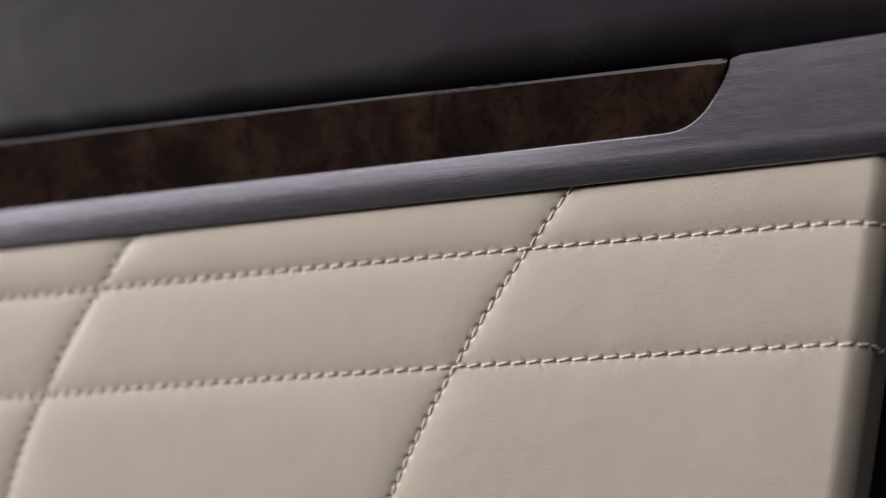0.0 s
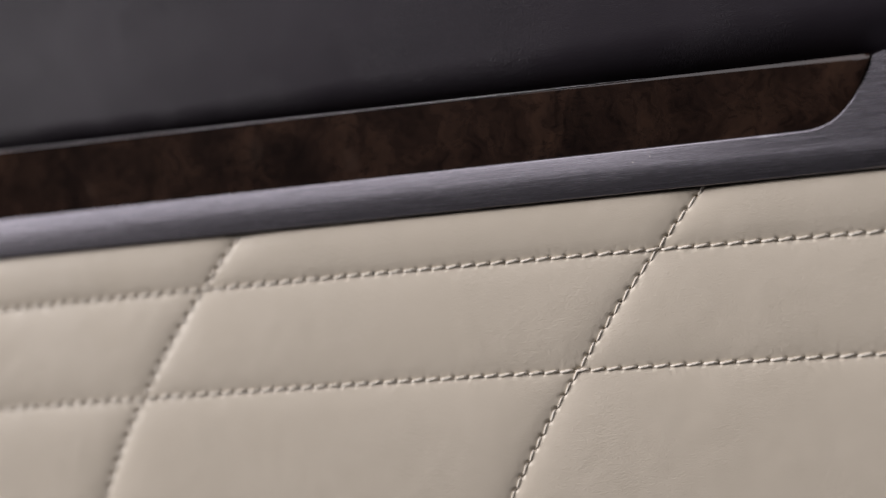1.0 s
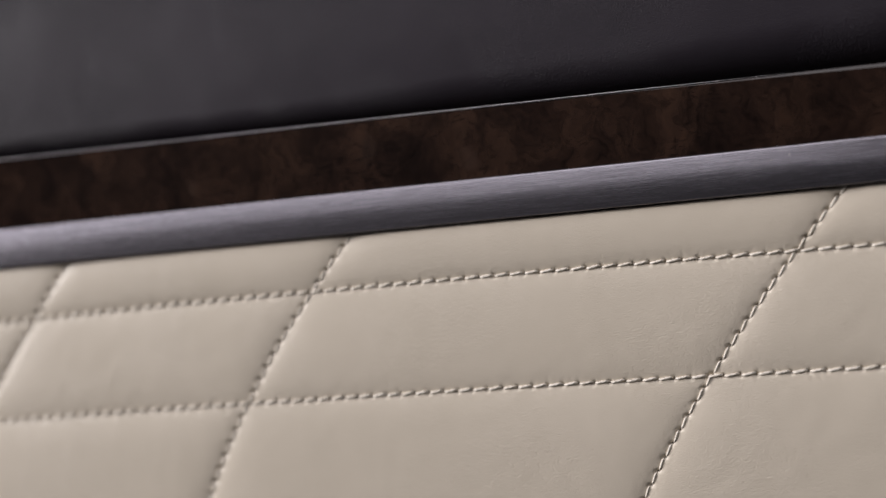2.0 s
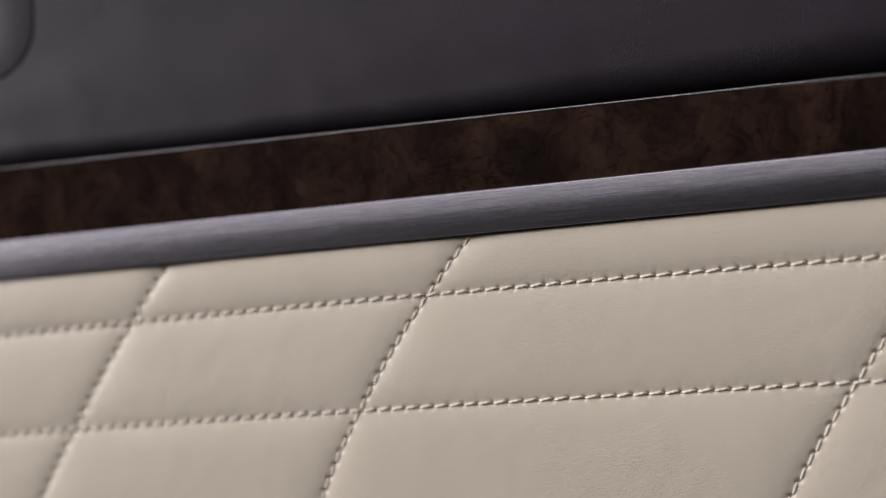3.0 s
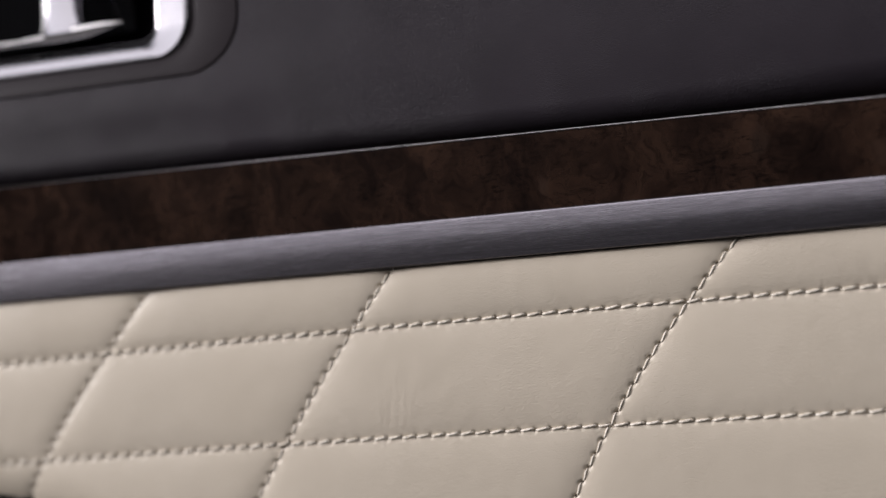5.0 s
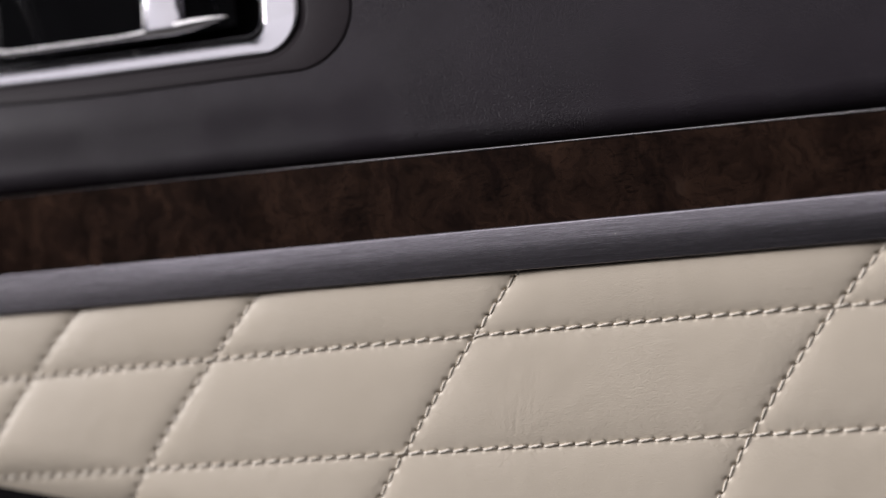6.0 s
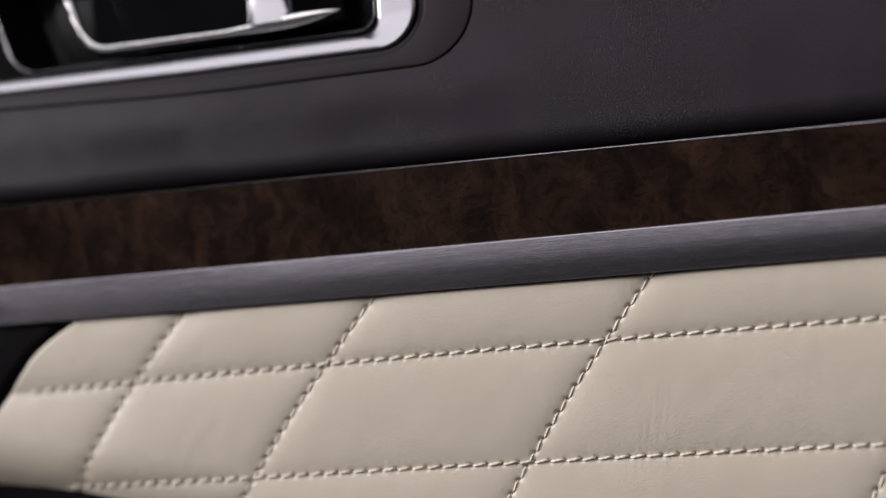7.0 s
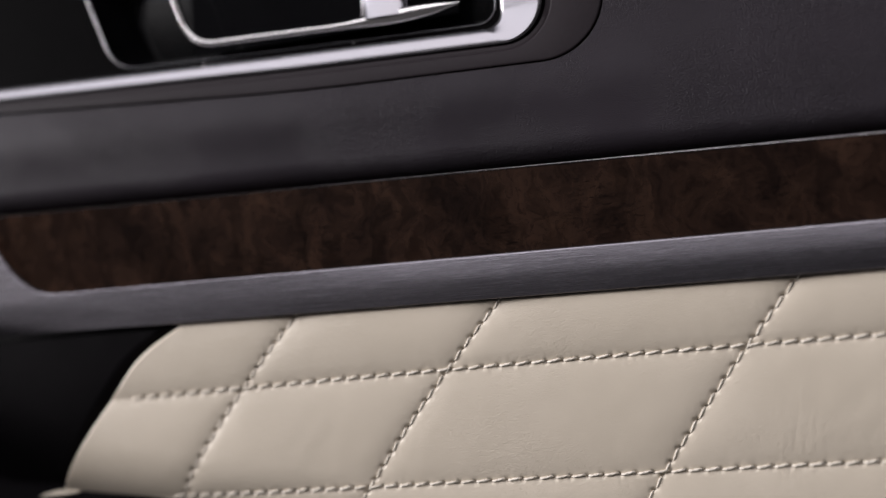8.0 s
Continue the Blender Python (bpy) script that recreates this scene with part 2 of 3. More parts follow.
def tube(points, radii, closed=False, sides=10):
    """A round bar along points (x, y, z) in millimetres; radii: one (across, along the depth) for each point."""
    rings = []
    n = len(points)
    for i, p in enumerate(points):
        a = Vector(points[(i - 1) % n] if closed or i else p)
        b = Vector(points[(i + 1) % n] if closed or i < n - 1 else p)
        t = (b - a).normalized()
        depth = Vector((0, 1, 0))
        side = t.cross(depth).normalized()
        ra, rb = radii[i]
        rings.append([tuple(Vector(p) + side * (ra * math.cos(s)) + depth * (rb * math.sin(s)))
                      for s in (2 * math.pi * j / sides for j in range(sides))])
    if closed:
        rings.append(rings[0])
    bm = bmesh.new()
    rows = [[bm.verts.new(Vector(q) * MM) for q in ring] for ring in (rings[:-1] if closed else rings)]
    if closed:
        rows.append(rows[0])
    for r0, r1 in zip(rows, rows[1:]):
        for i in range(sides):
            bm.faces.new((r0[i], r0[(i + 1) % sides], r1[(i + 1) % sides], r1[i]))
    if not closed:
        bm.faces.new(rows[0])
        bm.faces.new(rows[-1])
    bmesh.ops.recalc_face_normals(bm, faces=bm.faces)
    me = bpy.data.meshes.new("tube")
    bm.to_mesh(me)
    bm.free()
    return me


def box(x0, x1, y0, y1, z0, z1, bevel=0.0):
    bm = bmesh.new()
    bmesh.ops.create_cube(bm, size=1.0)
    for v in bm.verts:
        v.co = Vector(((x0 + x1) / 2 + v.co.x * (x1 - x0), (y0 + y1) / 2 + v.co.y * (y1 - y0), (z0 + z1) / 2 + v.co.z * (z1 - z0)))
    if bevel:
        bmesh.ops.bevel(bm, geom=bm.edges[:], offset=bevel, segments=3, affect="EDGES", profile=0.5)
    me = bpy.data.meshes.new("box")
    bm.to_mesh(me)
    bm.free()
    return me


# ---- lines of the door, millimetres ----
def leather_top(x):
    return 11.5 - 0.0118 * x


def wood_foot(x):
    return 22.2 - 0.01488 * x - 5.9e-6 * x * x


def wood_top(x):
    return 38.2 - 0.0285 * x


def strip_head(x):
    """Upper edge of the metal: under the wood, and up round its two ends."""
    x = np.asarray(x, float)
    low = wood_foot(x)
    head = wood_top(x) - 0.4 + 0.9 * np.clip((x - 54) / 3, 0, 1) + 0.03 * np.clip(x - 56, 0, 60)
    rise = np.clip((x - 37.4) / 17.2, 0, 1) ** 2.6
    rise_l = np.clip((-372.5 - x) / 24.8, 0, 1) ** 2.6
    return low + (head - low) * np.maximum(rise, rise_l)


def seam_upper(u):
    return -0.2 - 5.5e-5 * (u + 150) ** 2 - 0.008 * np.clip(u - 71, 0, 18) ** 2


def seam_lower(u):
    return -27.4 - 4.5e-5 * (u + 150) ** 2 - 0.011 * np.clip(u - 69, 0, 18) ** 2


# slanting seams: place on z = 0, slope, bend
SLANTS = [(4.9, 0.88, 0.0026), (-114.3, 0.88, 0.0039), (-197.0, 0.83, 0.0020), (-266.9, 0.91, 0.0025), (-320.8, 0.92, 0.0038)]
PITCH = 3.74
CREASE = (-188.0, -21.0)


def slant(k, z):
    x0, s, b = SLANTS[k]
    return x0 + s * z + b * z * z


def pad_left(z):
    return -359.5 + 0.93 * z + 0.0035 * np.minimum(z, 0) ** 2 + 0.062 * np.clip(z - 5, 0, 14) ** 2


def ledge_top(x):
    d = x + 380
    # added rise out of view: blocks low left light from the pad's front corner
    ahead = np.clip((-398 - x) / 45, 0, 1)
    return -25.4 - 0.112 * d - 0.0006 * np.clip(d, 0, 400) ** 2 - 0.006 * np.clip(x + 305, 0, 400) ** 2 + 34 * ahead ** 2 * (3 - 2 * ahead)


def pad_base(u, z):
    """The pad's plain form: flat in the middle, leaning back at its head and foot, rolled back at its rear end."""
    start = 79.3 + 0.23 * z
    bend = radians(80)
    a = np.clip((u - start) / 7.0, 0, bend)
    over = np.clip(u - start - 7.0 * bend, 0, 100)
    x = np.where(u > start, start + 7.0 * np.sin(a) + math.cos(bend) * over, u)
    y = 7.0 * (1 - np.cos(a)) + math.sin(bend) * over + 0.0006 * np.clip(-z - 16, 0, 80) ** 2 + 0.03 * np.clip(z - 2, 0, 30)
    # it turns in towards the ledge
    y = y + 0.018 * np.clip(14 - (z - ledge_top(np.maximum(u, -398))), 0, 20) ** 2
    return x, y


def bulge(u, z):
    """Swelling of the pad between its two level seams, and of the band over them."""
    band = np.clip((z - seam_upper(u)) / (leather_top(u) - seam_upper(u)), 0, 1)
    return (0.55 * (1 - np.exp(-np.abs(z - seam_upper(u)) / 7.0)) * (1 - np.exp(-np.abs(z - seam_lower(u)) / 7.0))
            + 0.35 * (1 - (2 * band - 1) ** 2))


def flank(u, z, reach):
    """0 on the slanting seams, rising to 1 away from them."""
    out = 1.0
    for k in range(len(SLANTS)):
        out = out * (1 - np.exp(-np.abs(u - slant(k, z)) * 0.74 / reach))
    return out


def stitch_run(along, start, stop):
    """Where the stitches of a seam lie, PITCH apart on the pad's plain form, a little wider towards the front."""
    out = [start]
    while out[-1] < stop:
        (u, z), (u2, z2) = along(out[-1]), along(out[-1] + 0.05)
        p, q = pad_base(np.float64(u), np.float64(z)), pad_base(np.float64(u2), np.float64(z2))
        wider = 1 + 0.09 * min(max((-190 - u) / 140, 0), 1)
        out.append(out[-1] + PITCH * wider * 0.05 / math.dist((*p, z), (*q, z2)))
    return out[:-1]


def on_upper(s):
    return s, float(seam_upper(s))


def on_lower(s):
    return s, float(seam_lower(s))


on_slant = [lambda s, k=k: (float(slant(k, s)), s) for k in range(len(SLANTS))]
RUN_UPPER = stitch_run(on_upper, -354.0 + PITCH / 2 - (-354.0 % PITCH), 96.0)
RUN_LOWER = stitch_run(on_lower, -346.0 + PITCH / 2 - (-346.0 % PITCH), 94.0)
RUN_SLANT = [stitch_run(along, start, 17.0) for along, start in zip(on_slant, (-64.0, -52.0, -46.0, -40.0, -36.0))]

# ---- the car door ----
car_door = tagged(new("car_door"), "luxury car door lined with quilted cream leather, metal and burl wood", "car door")

# body behind the linings
part("door_body", box(-0.62, 0.34, 0.030, 0.085, -0.42, 0.20, 0.008), MATT_BLACK, car_door, "black door body behind the linings", False)


def quilted_pad():
    us = np.arange(-386, 108, 0.42)
    vs = np.arange(0, 1.0001, 1 / 226.0)

    def place(u, v):
        z = -82 + v * (leather_top(u) + 1.8 + 82)
        left = pad_left(z)
        u = np.maximum(u, left)
        x, y = pad_base(u, z)
        d1 = np.abs(z - seam_upper(u))
        d2 = np.abs(z - seam_lower(u))
        puff = (1 - np.exp(-d1 / 1.6)) * (1 - np.exp(-d2 / 1.6))
        wide = (1 - np.exp(-d1 / 5.0)) * (1 - np.exp(-d2 / 5.0))
        near = np.minimum(d1, d2)
        for k in range(len(SLANTS)):
            d = np.abs(u - slant(k, z)) * 0.74
            wide = wide * (1 - np.exp(-d / 4.5))
            near = np.minimum(near, d)
        rough = np.array([noise.noise((p * 0.22, q * 0.22, 0.0)) for p, q in zip(u.ravel(), z.ravel())]).reshape(u.shape)
        fold = np.array([noise.noise((p * 1.1, q * 0.6, 4.0)) for p, q in zip(u.ravel(), z.ravel())]).reshape(u.shape)
        side = flank(u, z, 1.9)
        y = y - 0.10 * puff * side - 0.24 * side - 0.75 * wide - bulge(u, z) - 0.04 * rough * puff * side - 0.12 * fold * np.exp(-near / 1.6)
        # short slanting gathers under the level seams
        below = np.where(z < seam_upper(u), np.where(z > seam_lower(u), d1, d2), 99)
        below = np.minimum(below, np.where(z < seam_lower(u), d2, 99))
        gather = np.array([noise.noise((p * 0.85 + q * 0.75, q * 0.28, 17.0)) for p, q in zip(u.ravel(), z.ravel())]).reshape(u.shape)
        y = y + 0.13 * gather * np.exp(-below / 2.4) * np.clip(below / 0.6, 0, 1)
        # needle holes between the stitches
        for seam, run in ((z - seam_upper(u) + 0.15, RUN_UPPER), (z - seam_lower(u) + 0.15, RUN_LOWER)):
            along = np.interp(u, run, np.arange(len(run))) % 1.0 - 0.5
            y = y + 0.75 * np.exp(-((along * PITCH) ** 2 + seam ** 2) / 0.20)
        for k, run in enumerate(RUN_SLANT):
            off = (u - slant(k, z)) * 0.74
            along = np.interp(z, run, np.arange(len(run))) % 1.0 - 0.5
            y = y + 0.9 * np.exp(-(along * PITCH) ** 2 / 0.18 - (off + 0.1) ** 2 / 0.18)
        # a patch of fine upright creases
        crease = np.array([noise.noise((p * 1.7 - q * 0.3 + 0.25 * math.sin(q * 0.9), q * 0.12, 9.0)) for p, q in zip(u.ravel(), z.ravel())]).reshape(u.shape)
        y = y + 0.05 * crease * np.exp(-((u - CREASE[0] - 0.3 * (z - CREASE[1])) / 5.5) ** 2 - ((z - CREASE[1]) / 13.0) ** 2)
        # front edge rolls back, upper edge tucks in under the metal
        roll = np.clip(1 - (u - left) / 0.8, 0, 1)
        y = y + 1.6 * (1 - np.sqrt(1 - 0.98 * roll ** 2)) + 0.35 * np.clip(z - leather_top(u) + 0.8, 0, 0.8) ** 2 + 5.0 * np.clip(z - leather_top(u), 0, 4)
        return x, y, z

    return sheet(us, vs, place, 30.0)


pad = part("quilted_panel", quilted_pad(), CREAM, car_door, "cream leather door panel quilted in slanting diamonds")


def stitch_mesh(half, thick, dip, turns):
    """One stitch: a grain of two-ply thread that thins and dips into the leather at both ends."""
    rings = []
    for i in range(15):
        f = i / 14 * 2 - 1
        r = thick * math.sqrt(max(1 - abs(f) ** 4, 0.06))
        sag = dip * abs(f) ** 4
        ring = []
        for j in range(8):
            s = 2 * math.pi * j / 8
            ply = r * (1 + 0.15 * math.cos(2 * (s - turns * math.pi * f)))
            ring.append((f * half, sag + 0.85 * ply * math.sin(s), ply * math.cos(s) + 0.11 * math.sin(f * 2.4)))
        rings.append(ring)
    me = loft(rings, True)
    me.materials.append(THREAD)
    me.polygons.foreach_set("use_smooth", [True] * len(me.polygons))
    return me


STITCH = stitch_mesh(1.80, 0.305, 0.5, 1.4)
SLANT_STITCH = stitch_mesh(1.68, 0.25, 0.5, 2.2)


def sew(along, run, tilt, lift, mesh, level=1):
    """Stitches of one seam: along gives (u, z) from its own running number."""
    for s in run:
        u, z = along(s)
        u2, z2 = along(s + 0.05)
        x, y = pad_base(np.float64(u), np.float64(z))
        x2, y2 = pad_base(np.float64(u2), np.float64(z2))
        tangent = Vector((x2 - x, y2 - y, z2 - z)).normalized()
        inward = Vector((0, 0, 1)).cross(tangent).normalized() if abs(tangent.z) < 0.95 else Vector((0, 1, 0))
        if inward.y < 0:
            inward = -inward
        side = tangent.cross(inward).normalized()
        m = Matrix((tangent, inward, side)).transposed().to_4x4()
        m = Matrix.Translation(Vector((x, y, z)) * MM + inward * ((lift - float(bulge(u, z)) - level * 0.24 * float(flank(u, z, 1.9))) * MM)) @ m @ pose(0, 0, 0, 0, tilt + random.uniform(-2, 2), random.uniform(-2, 2))
        ob = new("stitch", mesh)
        ob.parent = pad
        ob.matrix_basis = m @ Matrix.Diagonal((1, random.uniform(0.92, 1.06), random.uniform(0.92, 1.08), 1))


sew(on_upper, RUN_UPPER, -2.0, -0.28, STITCH)
sew(on_lower, RUN_LOWER, -2.0, -0.28, STITCH)
for k in range(len(SLANTS)):
    sew(on_slant[k], RUN_SLANT[k], -3.0, -0.17, SLANT_STITCH, 0)


def metal_depth(h, x):
    """Depth of the strip's face at a height over its foot: upright below, leaning back above, flatter towards its front end."""
    flat = np.clip((-280 - x) / 80, 0, 1)
    bend, lean = np.clip(h - 0.9, 0, 5.4), np.clip(h - 6.3, 0, 5.7)
    return (-2.4 + 0.0196 * (1 - 0.6 * flat) * bend ** 2 + (0.212 - 0.055 * np.clip((x - 5) / 45, 0, 1) - 0.11 * flat) * lean
            + 0.0045 * lean ** 2 * np.clip((30 - x) / 40, 0, 1) * (1 - flat) + (0.152 - 0.06 * flat) * np.clip(h - 12, 0, 40))


def metal_strip():
    us = np.concatenate((np.arange(-440, -396, 4), np.arange(-396, -366, 0.5), np.arange(-366, 34, 4), np.arange(34, 58, 0.4), np.arange(58, 112, 4)))
    vs = np.concatenate((np.linspace(0, 0.04, 6), np.linspace(0.06, 0.9, 26), np.linspace(0.91, 1.0, 10)))

    def place(u, v):
        low, head = leather_top(u) + 0.55, strip_head(u)
        z = low + v * (head - low)
        h = z - low
        # upright below, leaning back above
        y = metal_depth(h, u) + 0.25 * np.clip(1 - h / 0.18, 0, 1) ** 2
        lip = np.clip((0.45 - (head - z)) / 0.45, 0, 1) * (u < 54)
        y = y + 0.45 * (1 - np.sqrt(np.clip(1 - lip ** 2, 0, 1)))
        # its foot turns under ahead of the pad
        y = y + 0.045 * np.clip((-350 - u) / 45, 0, 1) * np.clip(9 - h, 0, 9) ** 1.8
        return u + 0 * v, y, z

    return sheet(us, vs, place, 12.0)


part("metal_trim_strip", metal_strip(), METAL, car_door, "dark grey brushed metal strip framing the wood inlay")


def wood_inlay():
    us = np.concatenate((np.linspace(-395, -366, 60), np.arange(-364, 34, 4), np.linspace(34, 53.9, 60)))
    vs = np.concatenate((np.linspace(0, 0.88, 14), np.linspace(0.89, 1.0, 18)))

    def place(u, v):
        low = np.minimum(strip_head(np.where(u > -150, u + 0.35, u - 0.35)) - 0.5, wood_top(u) - 0.4)
        head = wood_top(u)
        z = low + v * (head - low)
        w = 0.25 + 0.75 * np.clip((u + 50) / 100, 0, 1) ** 1.5
        edge = np.clip(1 - (head - z) / w, 0, 1)
        mid = (z - low) / np.maximum(head - low, 0.1) * 2 - 1
        y = -0.6 + 0.3 * mid ** 2 + 0.34 * w * edge
        return u + 0 * v, y, z

    return sheet(us, vs, place, 14.0)


part("wood_inlay", wood_inlay(), WOOD, car_door, "glossy dark burl walnut inlay with a bevelled upper edge")


def panel_lean(up, x):
    """How far the upper panel's face has leaned back at a height over its rounded edge; a soft crown runs along it under the handle."""
    crown = 1.8 * np.clip((-170 - x) / 120, 0, 1) * np.exp(-((up - 11.5) / 7.0) ** 2)
    return 0.16 * up - 0.0002 * np.clip(up, 0, 60) ** 2 - crown + 0.0035 * np.clip(22 - up, 0, 22) ** 2


# added bright bead as the highlight on the wood's bevel, thinned where that fades
part("bevel_highlight_bead", tube([(x, -0.3, float(wood_top(x)) + 0.05) for x in range(-394, 8, 3)], [(0.07 + 0.17 * min(max((x + 315) / 100, 0), 1), 0.34) for x in range(-394, -34, 3)] + [(0.24 - 0.016 * i, 0.34 - 0.022 * i) for i in range(14)], False, 8), BEAD, car_door, "hairline bead added as the bright reflection on the wood's bevel")


def upper_panel():
    us = np.arange(-500, 124, 1.5)
    vs = np.concatenate((np.linspace(-1, 0, 5), np.linspace(0.02, 1, 20), np.linspace(1.06, 12, 80)))

    def place(u, v):
        # v below 0: the underside; 0 to 1: the rounded lower edge; above: the face, which leans back
        a = np.clip(v, 0, 1) * math.pi / 2
        up = np.clip(v - 1, 0, 20) * 9.0
        r = 6.0 + 7.0 * np.clip((u + 120) / 180, 0, 1)
        y = r * (1 - np.sin(a)) + 12.0 * np.clip(-v, 0, 1) + panel_lean(up, u)
        z = wood_top(u) + 0.9 + r * (1 - np.cos(a)) - 0.4 * np.clip(-v, 0, 1) + up
        return u + 0 * v, y, z

    return sheet(us, vs, place, 30.0)


# outlines of the handle, corners (x, z)
SURROUND_OUT = rounded([(-470, 83.0), (-300, 71.2), (-222.6, 69.4), (-222.8, 140), (-470, 140)], [6, 900, 14.5, 10, 10], 15)
SURROUND_IN = rounded([(-466, 84.6), (-300, 76.7), (-236.2, 74.7), (-236.6, 130), (-466, 130)], [4, 900, 10, 8, 8], 15)
CHROME_IN = rounded([(-464, 88.0), (-300, 81.2), (-247.6, 79.6), (-248.2, 126), (-464, 126)], [4, 900, 4, 8, 8], 15)
RIM = rounded([(-357.5, 85.6), (-300, 83.4), (-249.8, 81.8), (-249.8, 122), (-372, 122)], [11, 900, 4.5, 8, 8], 15)


def panel_depth(x, z):
    return float(panel_lean(max(z - wood_top(x) - 6.9, 0), x))


def shaped(path, off):
    """An outline laid on the upper panel, off millimetres behind its skin."""
    return [(x, panel_depth(x, z) + off, z) for x, z in path]


def grown(path, d):
    """The outline moved outwards by d millimetres."""
    out = []
    n = len(path)
    for i in range(n):
        a, b = Vector(path[i - 1]), Vector(path[(i + 1) % n])
        t = (b - a).normalized()
        out.append((path[i][0] + t.y * d, path[i][1] - t.x * d))
    return out


def inside(path, x, z):
    hit = False
    for (ax, az), (bx, bz) in zip(path, path[1:] + path[:1]):
        if (az > z) != (bz > z) and x < (bx - ax) * (z - az) / (bz - az) + ax:
            hit = not hit
    return hit


def cut_opening(me, path):
    """Takes out the faces within the outline and draws the edge of the hole onto it."""
    bm = bmesh.new()
    bm.from_mesh(me)
    gone = [f for f in bm.faces if any(v.co.y < 0.029 and inside(path, v.co.x / MM, v.co.z / MM) for v in f.verts)]
    rim = {v for f in gone for v in f.verts if not inside(path, v.co.x / MM, v.co.z / MM)}
    bmesh.ops.delete(bm, geom=gone, context="FACES")
    line = [Vector(p) for p in path]
    for v in rim:
        if not v.is_valid or v.co.y > 0.029:
            continue
        p = Vector((v.co.x, v.co.z)) / MM
        best = None
        for q, r in zip(line, line[1:] + line[:1]):
            f = min(max((p - q).dot(r - q) / max((r - q).length_squared, 1e-9), 0), 1)
            c = q.lerp(r, f)
            if best is None or (c - p).length < (best - p).length:
                best = c
        v.co = Vector((best.x, panel_depth(best.x, best.y), best.y)) * MM
    bm.to_mesh(me)
    bm.free()
    return me


def sunk(path, below, aside):
    """An outline sunk behind the panel's skin: below along its level runs, aside along its upright runs."""
    out = []
    n = len(path)
    for i, (x, z) in enumerate(path):
        t = (Vector(path[(i + 1) % n]) - Vector(path[i - 1])).normalized()
        out.append((x, panel_depth(x, z) + below + (aside - below) * abs(t.y), z))
    return out


upper = part("upper_panel", cut_opening(upper_panel(), grown(SURROUND_OUT, 0.5)), DARK_LEATHER, car_door, "dark grey grained leather upper door panel")


handle = part("door_handle", loft([shaped(grown(SURROUND_OUT, 0.5), 0.0), shaped(grown(SURROUND_OUT, 0.35), 0.3), shaped(grown(SURROUND_OUT, 0.3), 2.5), shaped(SURROUND_OUT, 2.5)]), MATT_BLACK, car_door,
              "recessed door handle in a chrome bezel")
part("surround", loft([shaped(SURROUND_OUT, 2.6), shaped(SURROUND_OUT, 0.15), shaped(grown(SURROUND_OUT, -0.15), 0.0), shaped(grown(SURROUND_OUT, -0.5), -0.08), shaped(grown(SURROUND_IN, 2.0), -0.3), shaped(grown(SURROUND_IN, 1.75), -0.25), shaped(grown(SURROUND_IN, 1.5), 0.1), shaped(grown(SURROUND_IN, 0.5), -0.1), shaped(grown(SURROUND_IN, 0.15), 0.2), shaped(SURROUND_IN, 2)]),
     SURROUND, handle, "dark grey satin plastic surround")


def between(f):
    return [(p[0] + (q[0] - p[0]) * f, p[1] + (q[1] - p[1]) * f) for p, q in zip(SURROUND_IN, CHROME_IN)]


# flat facets between two narrow rounds: shallow along the level runs, steep along the upright ones
part("bezel", loft([shaped(grown(SURROUND_IN, -0.15), 2.0), shaped(between(0.04), -0.5)]
                   + [sunk(between(f), -0.55 - 1.0 * f + 1.9 * f * f, -1.0 + 2.2 * f) for f in (0.09, 0.14, 0.3, 0.5, 0.7, 0.88, 0.94)]
                   + [sunk(CHROME_IN, 0.9, 1.7), shaped(CHROME_IN, 7)]), CHROME, handle, "polished chrome bezel")
part("pocket_plate", loft([shaped(CHROME_IN, 5.5), shaped(RIM, 6.0)]), BLACK_PLASTIC, handle, "black plate round the handle pocket")
part("pocket_rim", tube(shaped(RIM, 5.8), [(0.22 + 0.16 * min(max((-352 - x) / 14, 0), 1), 0.35) for x, z in RIM], True), DARK_CHROME, handle, "thin chrome rim of the handle pocket")
part("pocket", loft([shaped(RIM, 6.0), shaped(grown(RIM, -1.5), 16), shaped(grown(RIM, -4), 22)], True), GLOSS_BLACK, handle, "gloss black handle pocket")

# the lever: a bar that comes down, turns and runs along the pocket, ending in a leaf-shaped tip
LEVER = rounded([(-343, 124), (-331.5, 88.0), (-283, 86.3), (-283, 124)], [3, 9, 3, 3], 15)
BAR = LEVER[14:31]
BAR = [(x, z) for x, z in BAR[:-1] if x < -285]
TIP = [(-290 + 2.95 * i, 86.5 + 0.009 * i * i) for i in range(12)]
spine = [(x, 7.2, z) for x, z in BAR + TIP]
girth = [(1.05, 1.3)] * len(BAR) + [(1.05 + 0.95 * math.sin(math.pi * (i / 11.0) ** 1.3) - 0.95 * (i / 11.0) ** 4, 1.3 - 1.0 * (i / 11.0) ** 3) for i in range(12)]
part("lever", tube(spine, girth, False, 14), LEVER_CHROME, handle, "chrome lever bar with a leaf-shaped tip")
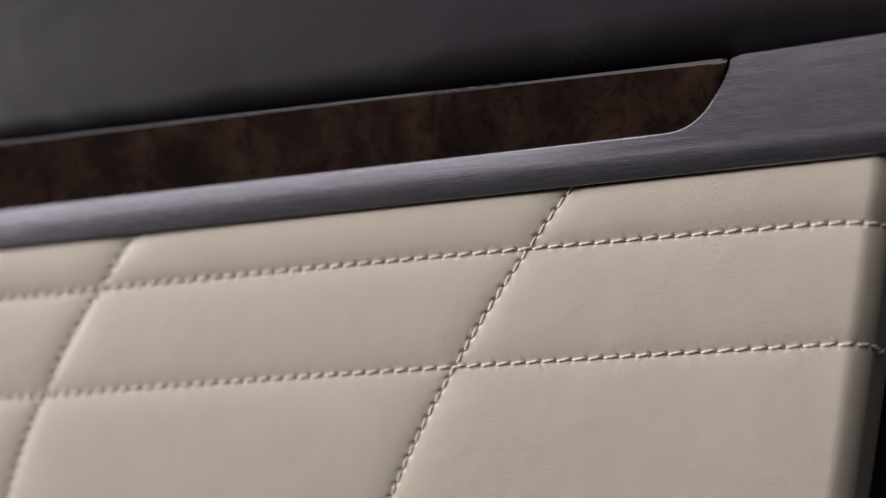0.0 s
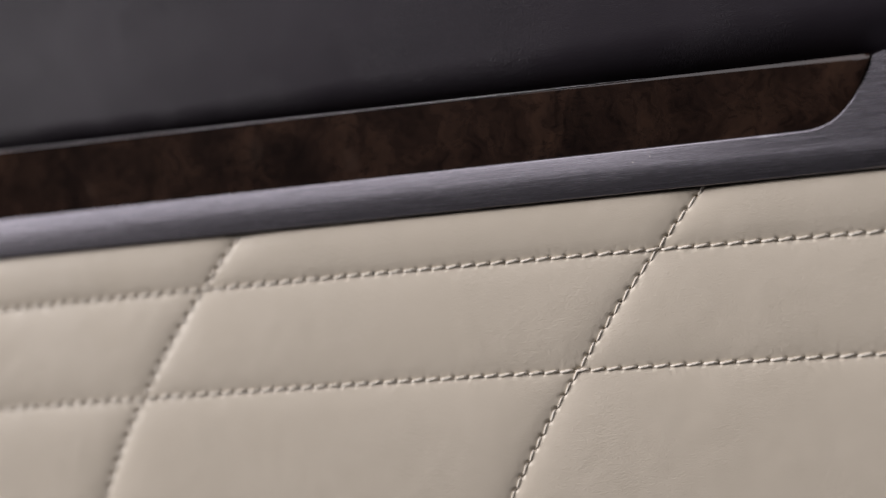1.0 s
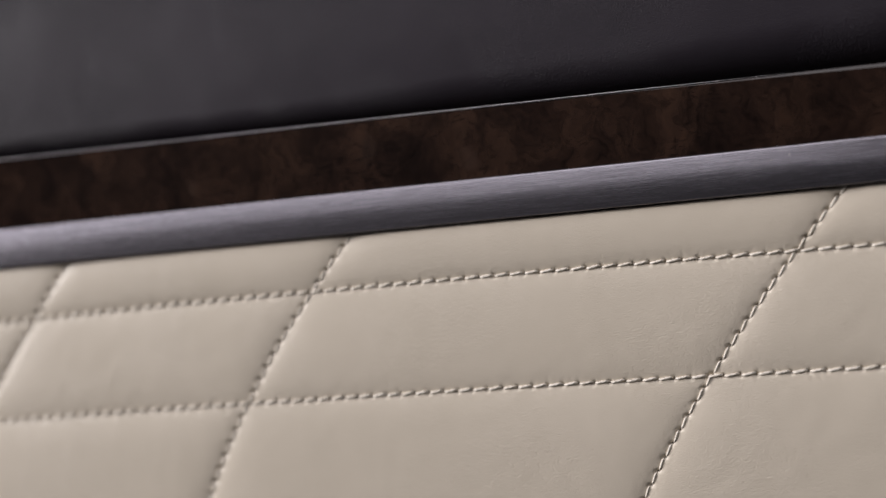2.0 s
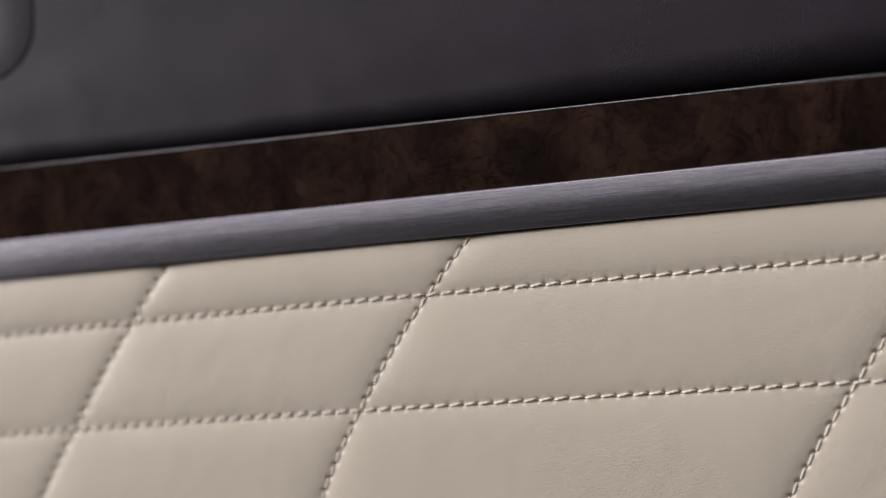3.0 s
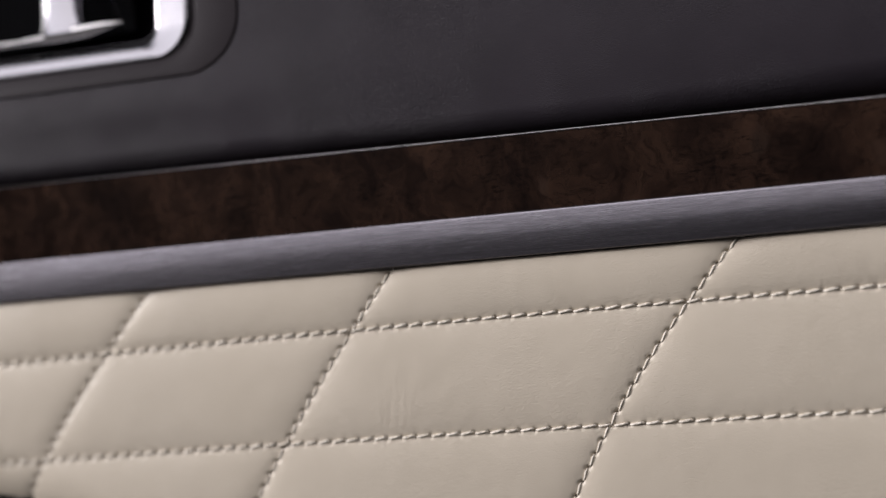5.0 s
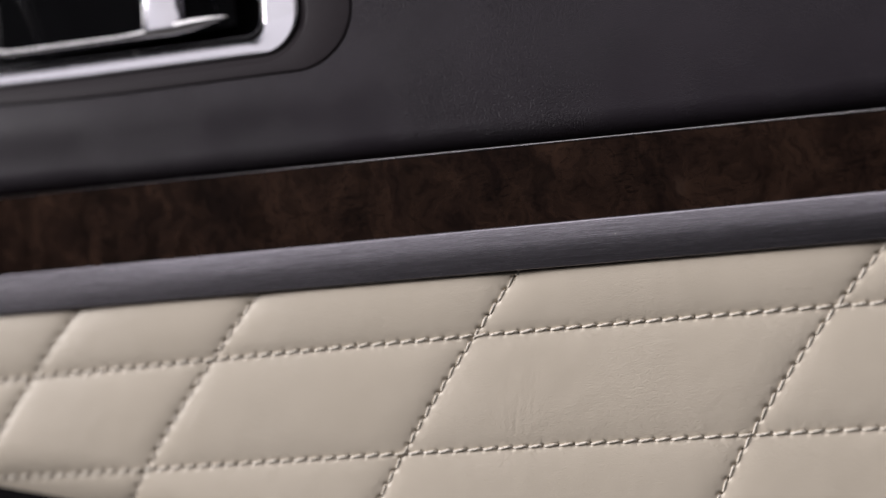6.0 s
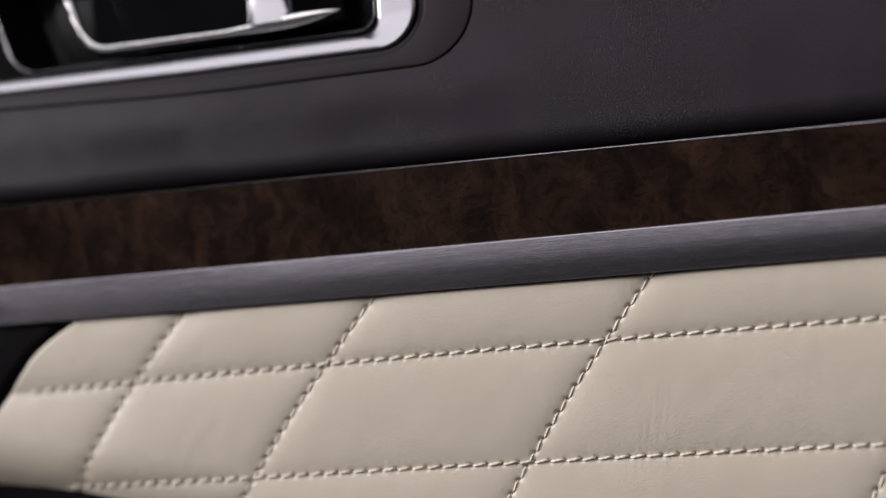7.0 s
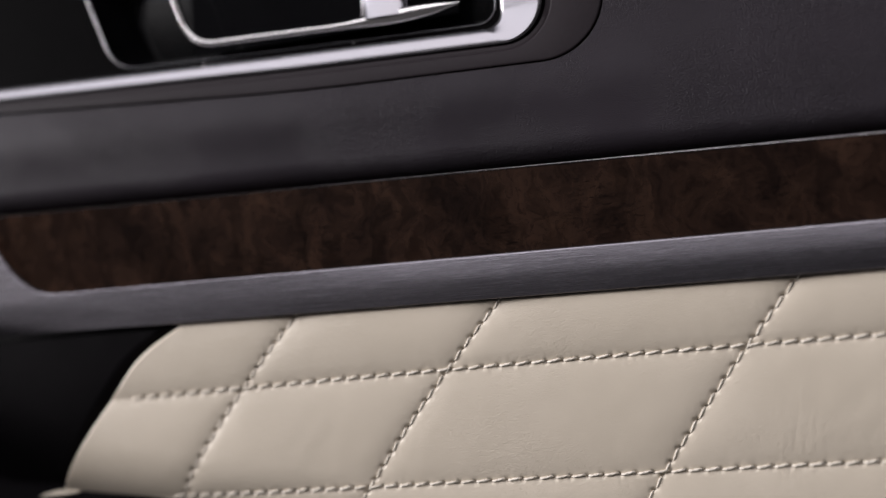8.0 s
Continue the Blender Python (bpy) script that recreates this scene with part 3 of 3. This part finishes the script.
# a flat post that leans back from the bar
part("lever_post", loft([[(-277.6 - 0.25 * i + (6.4 + 1.2 * math.exp(-i / 0.8)) * math.copysign(abs(math.cos(a)) ** 0.85, math.cos(a)),
                           9.6 + 0.5 * i + (3.6 + 0.8 * math.exp(-i / 0.8)) * math.sin(a), 87.0 + 2.6 * i)
                          for a in (2 * math.pi * (j + 0.5) / 32 for j in range(32))] for i in range(9)], True), CHROME, handle, "polished chrome post of the lever")
part("lever_face", box(-0.338, -0.262, 0.0205, 0.0220, 0.088, 0.124), GLOSS_BLACK, handle, "gloss black face behind the lever", False)
part("screw", loft([[(-286.8 + r * math.cos(a), y, 82.2 + r * math.sin(a)) for a in (2 * math.pi * j / 12 for j in range(12))] for r, y in ((0.5, 10.5), (0.5, 8.6), (0.3, 8.2))], True), LEVER_CHROME, handle, "small bright screw head")


# black lining ahead of the pad, and the dark ledge under it
def front_lining():
    vs = np.linspace(0, 1, 40)
    us = np.linspace(0, 1, 50)

    def place(u, v):
        z = -60 + v * (leather_top(-400) - 1.2 + 60)
        right = pad_left(z) - 1.3
        x = -470 + u * (right + 470)
        near = right - x
        y = -0.7 + 1.2 * np.clip(1 - near / 1.6, 0, 1) ** 2 + 0.006 * np.clip(8 - z, 0, 80) ** 2
        return x, np.minimum(y, 26), z

    return sheet(us, vs, place, 30.0)


part("front_lining", front_lining(), BLACK_LEATHER, car_door, "black leather lining ahead of the quilted panel")


def ledge():
    us = np.arange(-540, -220, 3.0)
    angles = np.linspace(0, 1, 30)

    def place(u, v):
        a = v * math.pi * 0.62
        top = ledge_top(u)
        # the unseen rise also juts out further, to shade the pad's lower front
        ahead = np.clip((-396 - u) / 50, 0, 1)
        out = 15 + 42 * ahead ** 2 * (3 - 2 * ahead)
        y = 4 - out * np.sin(a) - 4 * v
        z = top - 15 * (1 - np.cos(a)) - 30 * v
        return u + 0 * v, y, z

    return sheet(us, angles, place, 30.0)


part("ledge", ledge(), BLACK_LEATHER, car_door, "black padded ledge, with an unseen rise added ahead to shade the quilted panel")
part("leather_tab", tube([(-384 + 1.6 * i, -2.5 - 0.2 * i, -26.4 + 0.12 * i) for i in range(9)],
                         [(0.25 + 0.75 * math.sin(math.pi * i / 8.0), 1.2) for i in range(9)], False, 10), CREAM, car_door, "small cream leather tab on the ledge")

# pale specks of dust on the metal
def dust_speck(x, z, size):
    bm = bmesh.new()
    bmesh.ops.create_icosphere(bm, subdivisions=2, radius=size * MM)
    for v in bm.verts:
        v.co = Vector((v.co.x * random.uniform(0.8, 1.8), v.co.y * 0.7, v.co.z * random.uniform(0.6, 1.1)))
    me = bpy.data.meshes.new("dust_speck")
    bm.to_mesh(me)
    bm.free()
    me.materials.append(THREAD)
    h = z - leather_top(x) - 0.55
    ob = new("dust_speck", me)
    ob.location = (x * MM, (float(metal_depth(h, x)) - 0.02) * MM, z * MM)
    return tagged(ob, "tiny pale dust speck on the brushed metal strip", "dust", "dust specks on the metal")


dust_speck(0.2, 19.1, 0.12)
dust_speck(4.2, 20.0, 0.09)
dust_speck(-161.0, 20.4, 0.12)

# ---- unseen closed room, added round the camera to shape fill and reflections ----


def wall(name, pieces, label):
    bm = bmesh.new()
    for x0, x1, y0, y1, z0, z1 in pieces:
        made = bmesh.ops.create_cube(bm, size=1.0)["verts"]
        for v in made:
            v.co = Vector(((x0 + x1) / 2 + v.co.x * (x1 - x0), (y0 + y1) / 2 + v.co.y * (y1 - y0), (z0 + z1) / 2 + v.co.z * (z1 - z0)))
    me = bpy.data.meshes.new(name)
    bm.to_mesh(me)
    bm.free()
    me.materials.append(LINING)
    return tagged(new(name, me), label, "wall", kind="structure")


wall("wall_front", [(-4.86, -4.8, -4.2, 0.09, -0.42, 0.675), (-4.86, -4.8, -4.2, 0.09, 2.10, 2.17), (-4.86, -4.8, -4.2, -2.70, 0.675, 2.10), (-4.86, -4.8, -0.675, 0.09, 0.675, 2.10)],
     "unseen dark wall added with an opening for the key lamp")
wall("wall_rear", [(3.3, 3.36, -4.2, 0.09, -0.42, 2.17)], "unseen plain dark rear wall, added")
wall("wall_opposite", [(-4.8, 3.3, -4.26, -4.2, -0.42, 2.17)], "unseen plain dark wall added across from the car door")
wall("wall_door_side", [(-4.8, -0.62, 0.03, 0.09, -0.42, 2.17), (0.34, 3.3, 0.03, 0.09, -0.42, 2.17), (-0.62, 0.34, 0.03, 0.09, 0.20, 2.17)], "unseen dark wall added round the car door")
wall("floor", [(-4.86, 3.36, -4.26, 0.09, -0.48, -0.42)], "unseen plain dark floor, added")
wall("ceiling", [(-4.86, -4.35, -4.26, 0.09, 2.17, 2.23), (1.35, 3.36, -4.26, 0.09, 2.17, 2.23), (-4.35, 1.35, -4.26, -3.40, 2.17, 2.23), (-4.35, 1.35, -0.68, 0.09, 2.17, 2.23)],
     "unseen dark ceiling added with an opening for the overhead lamp")
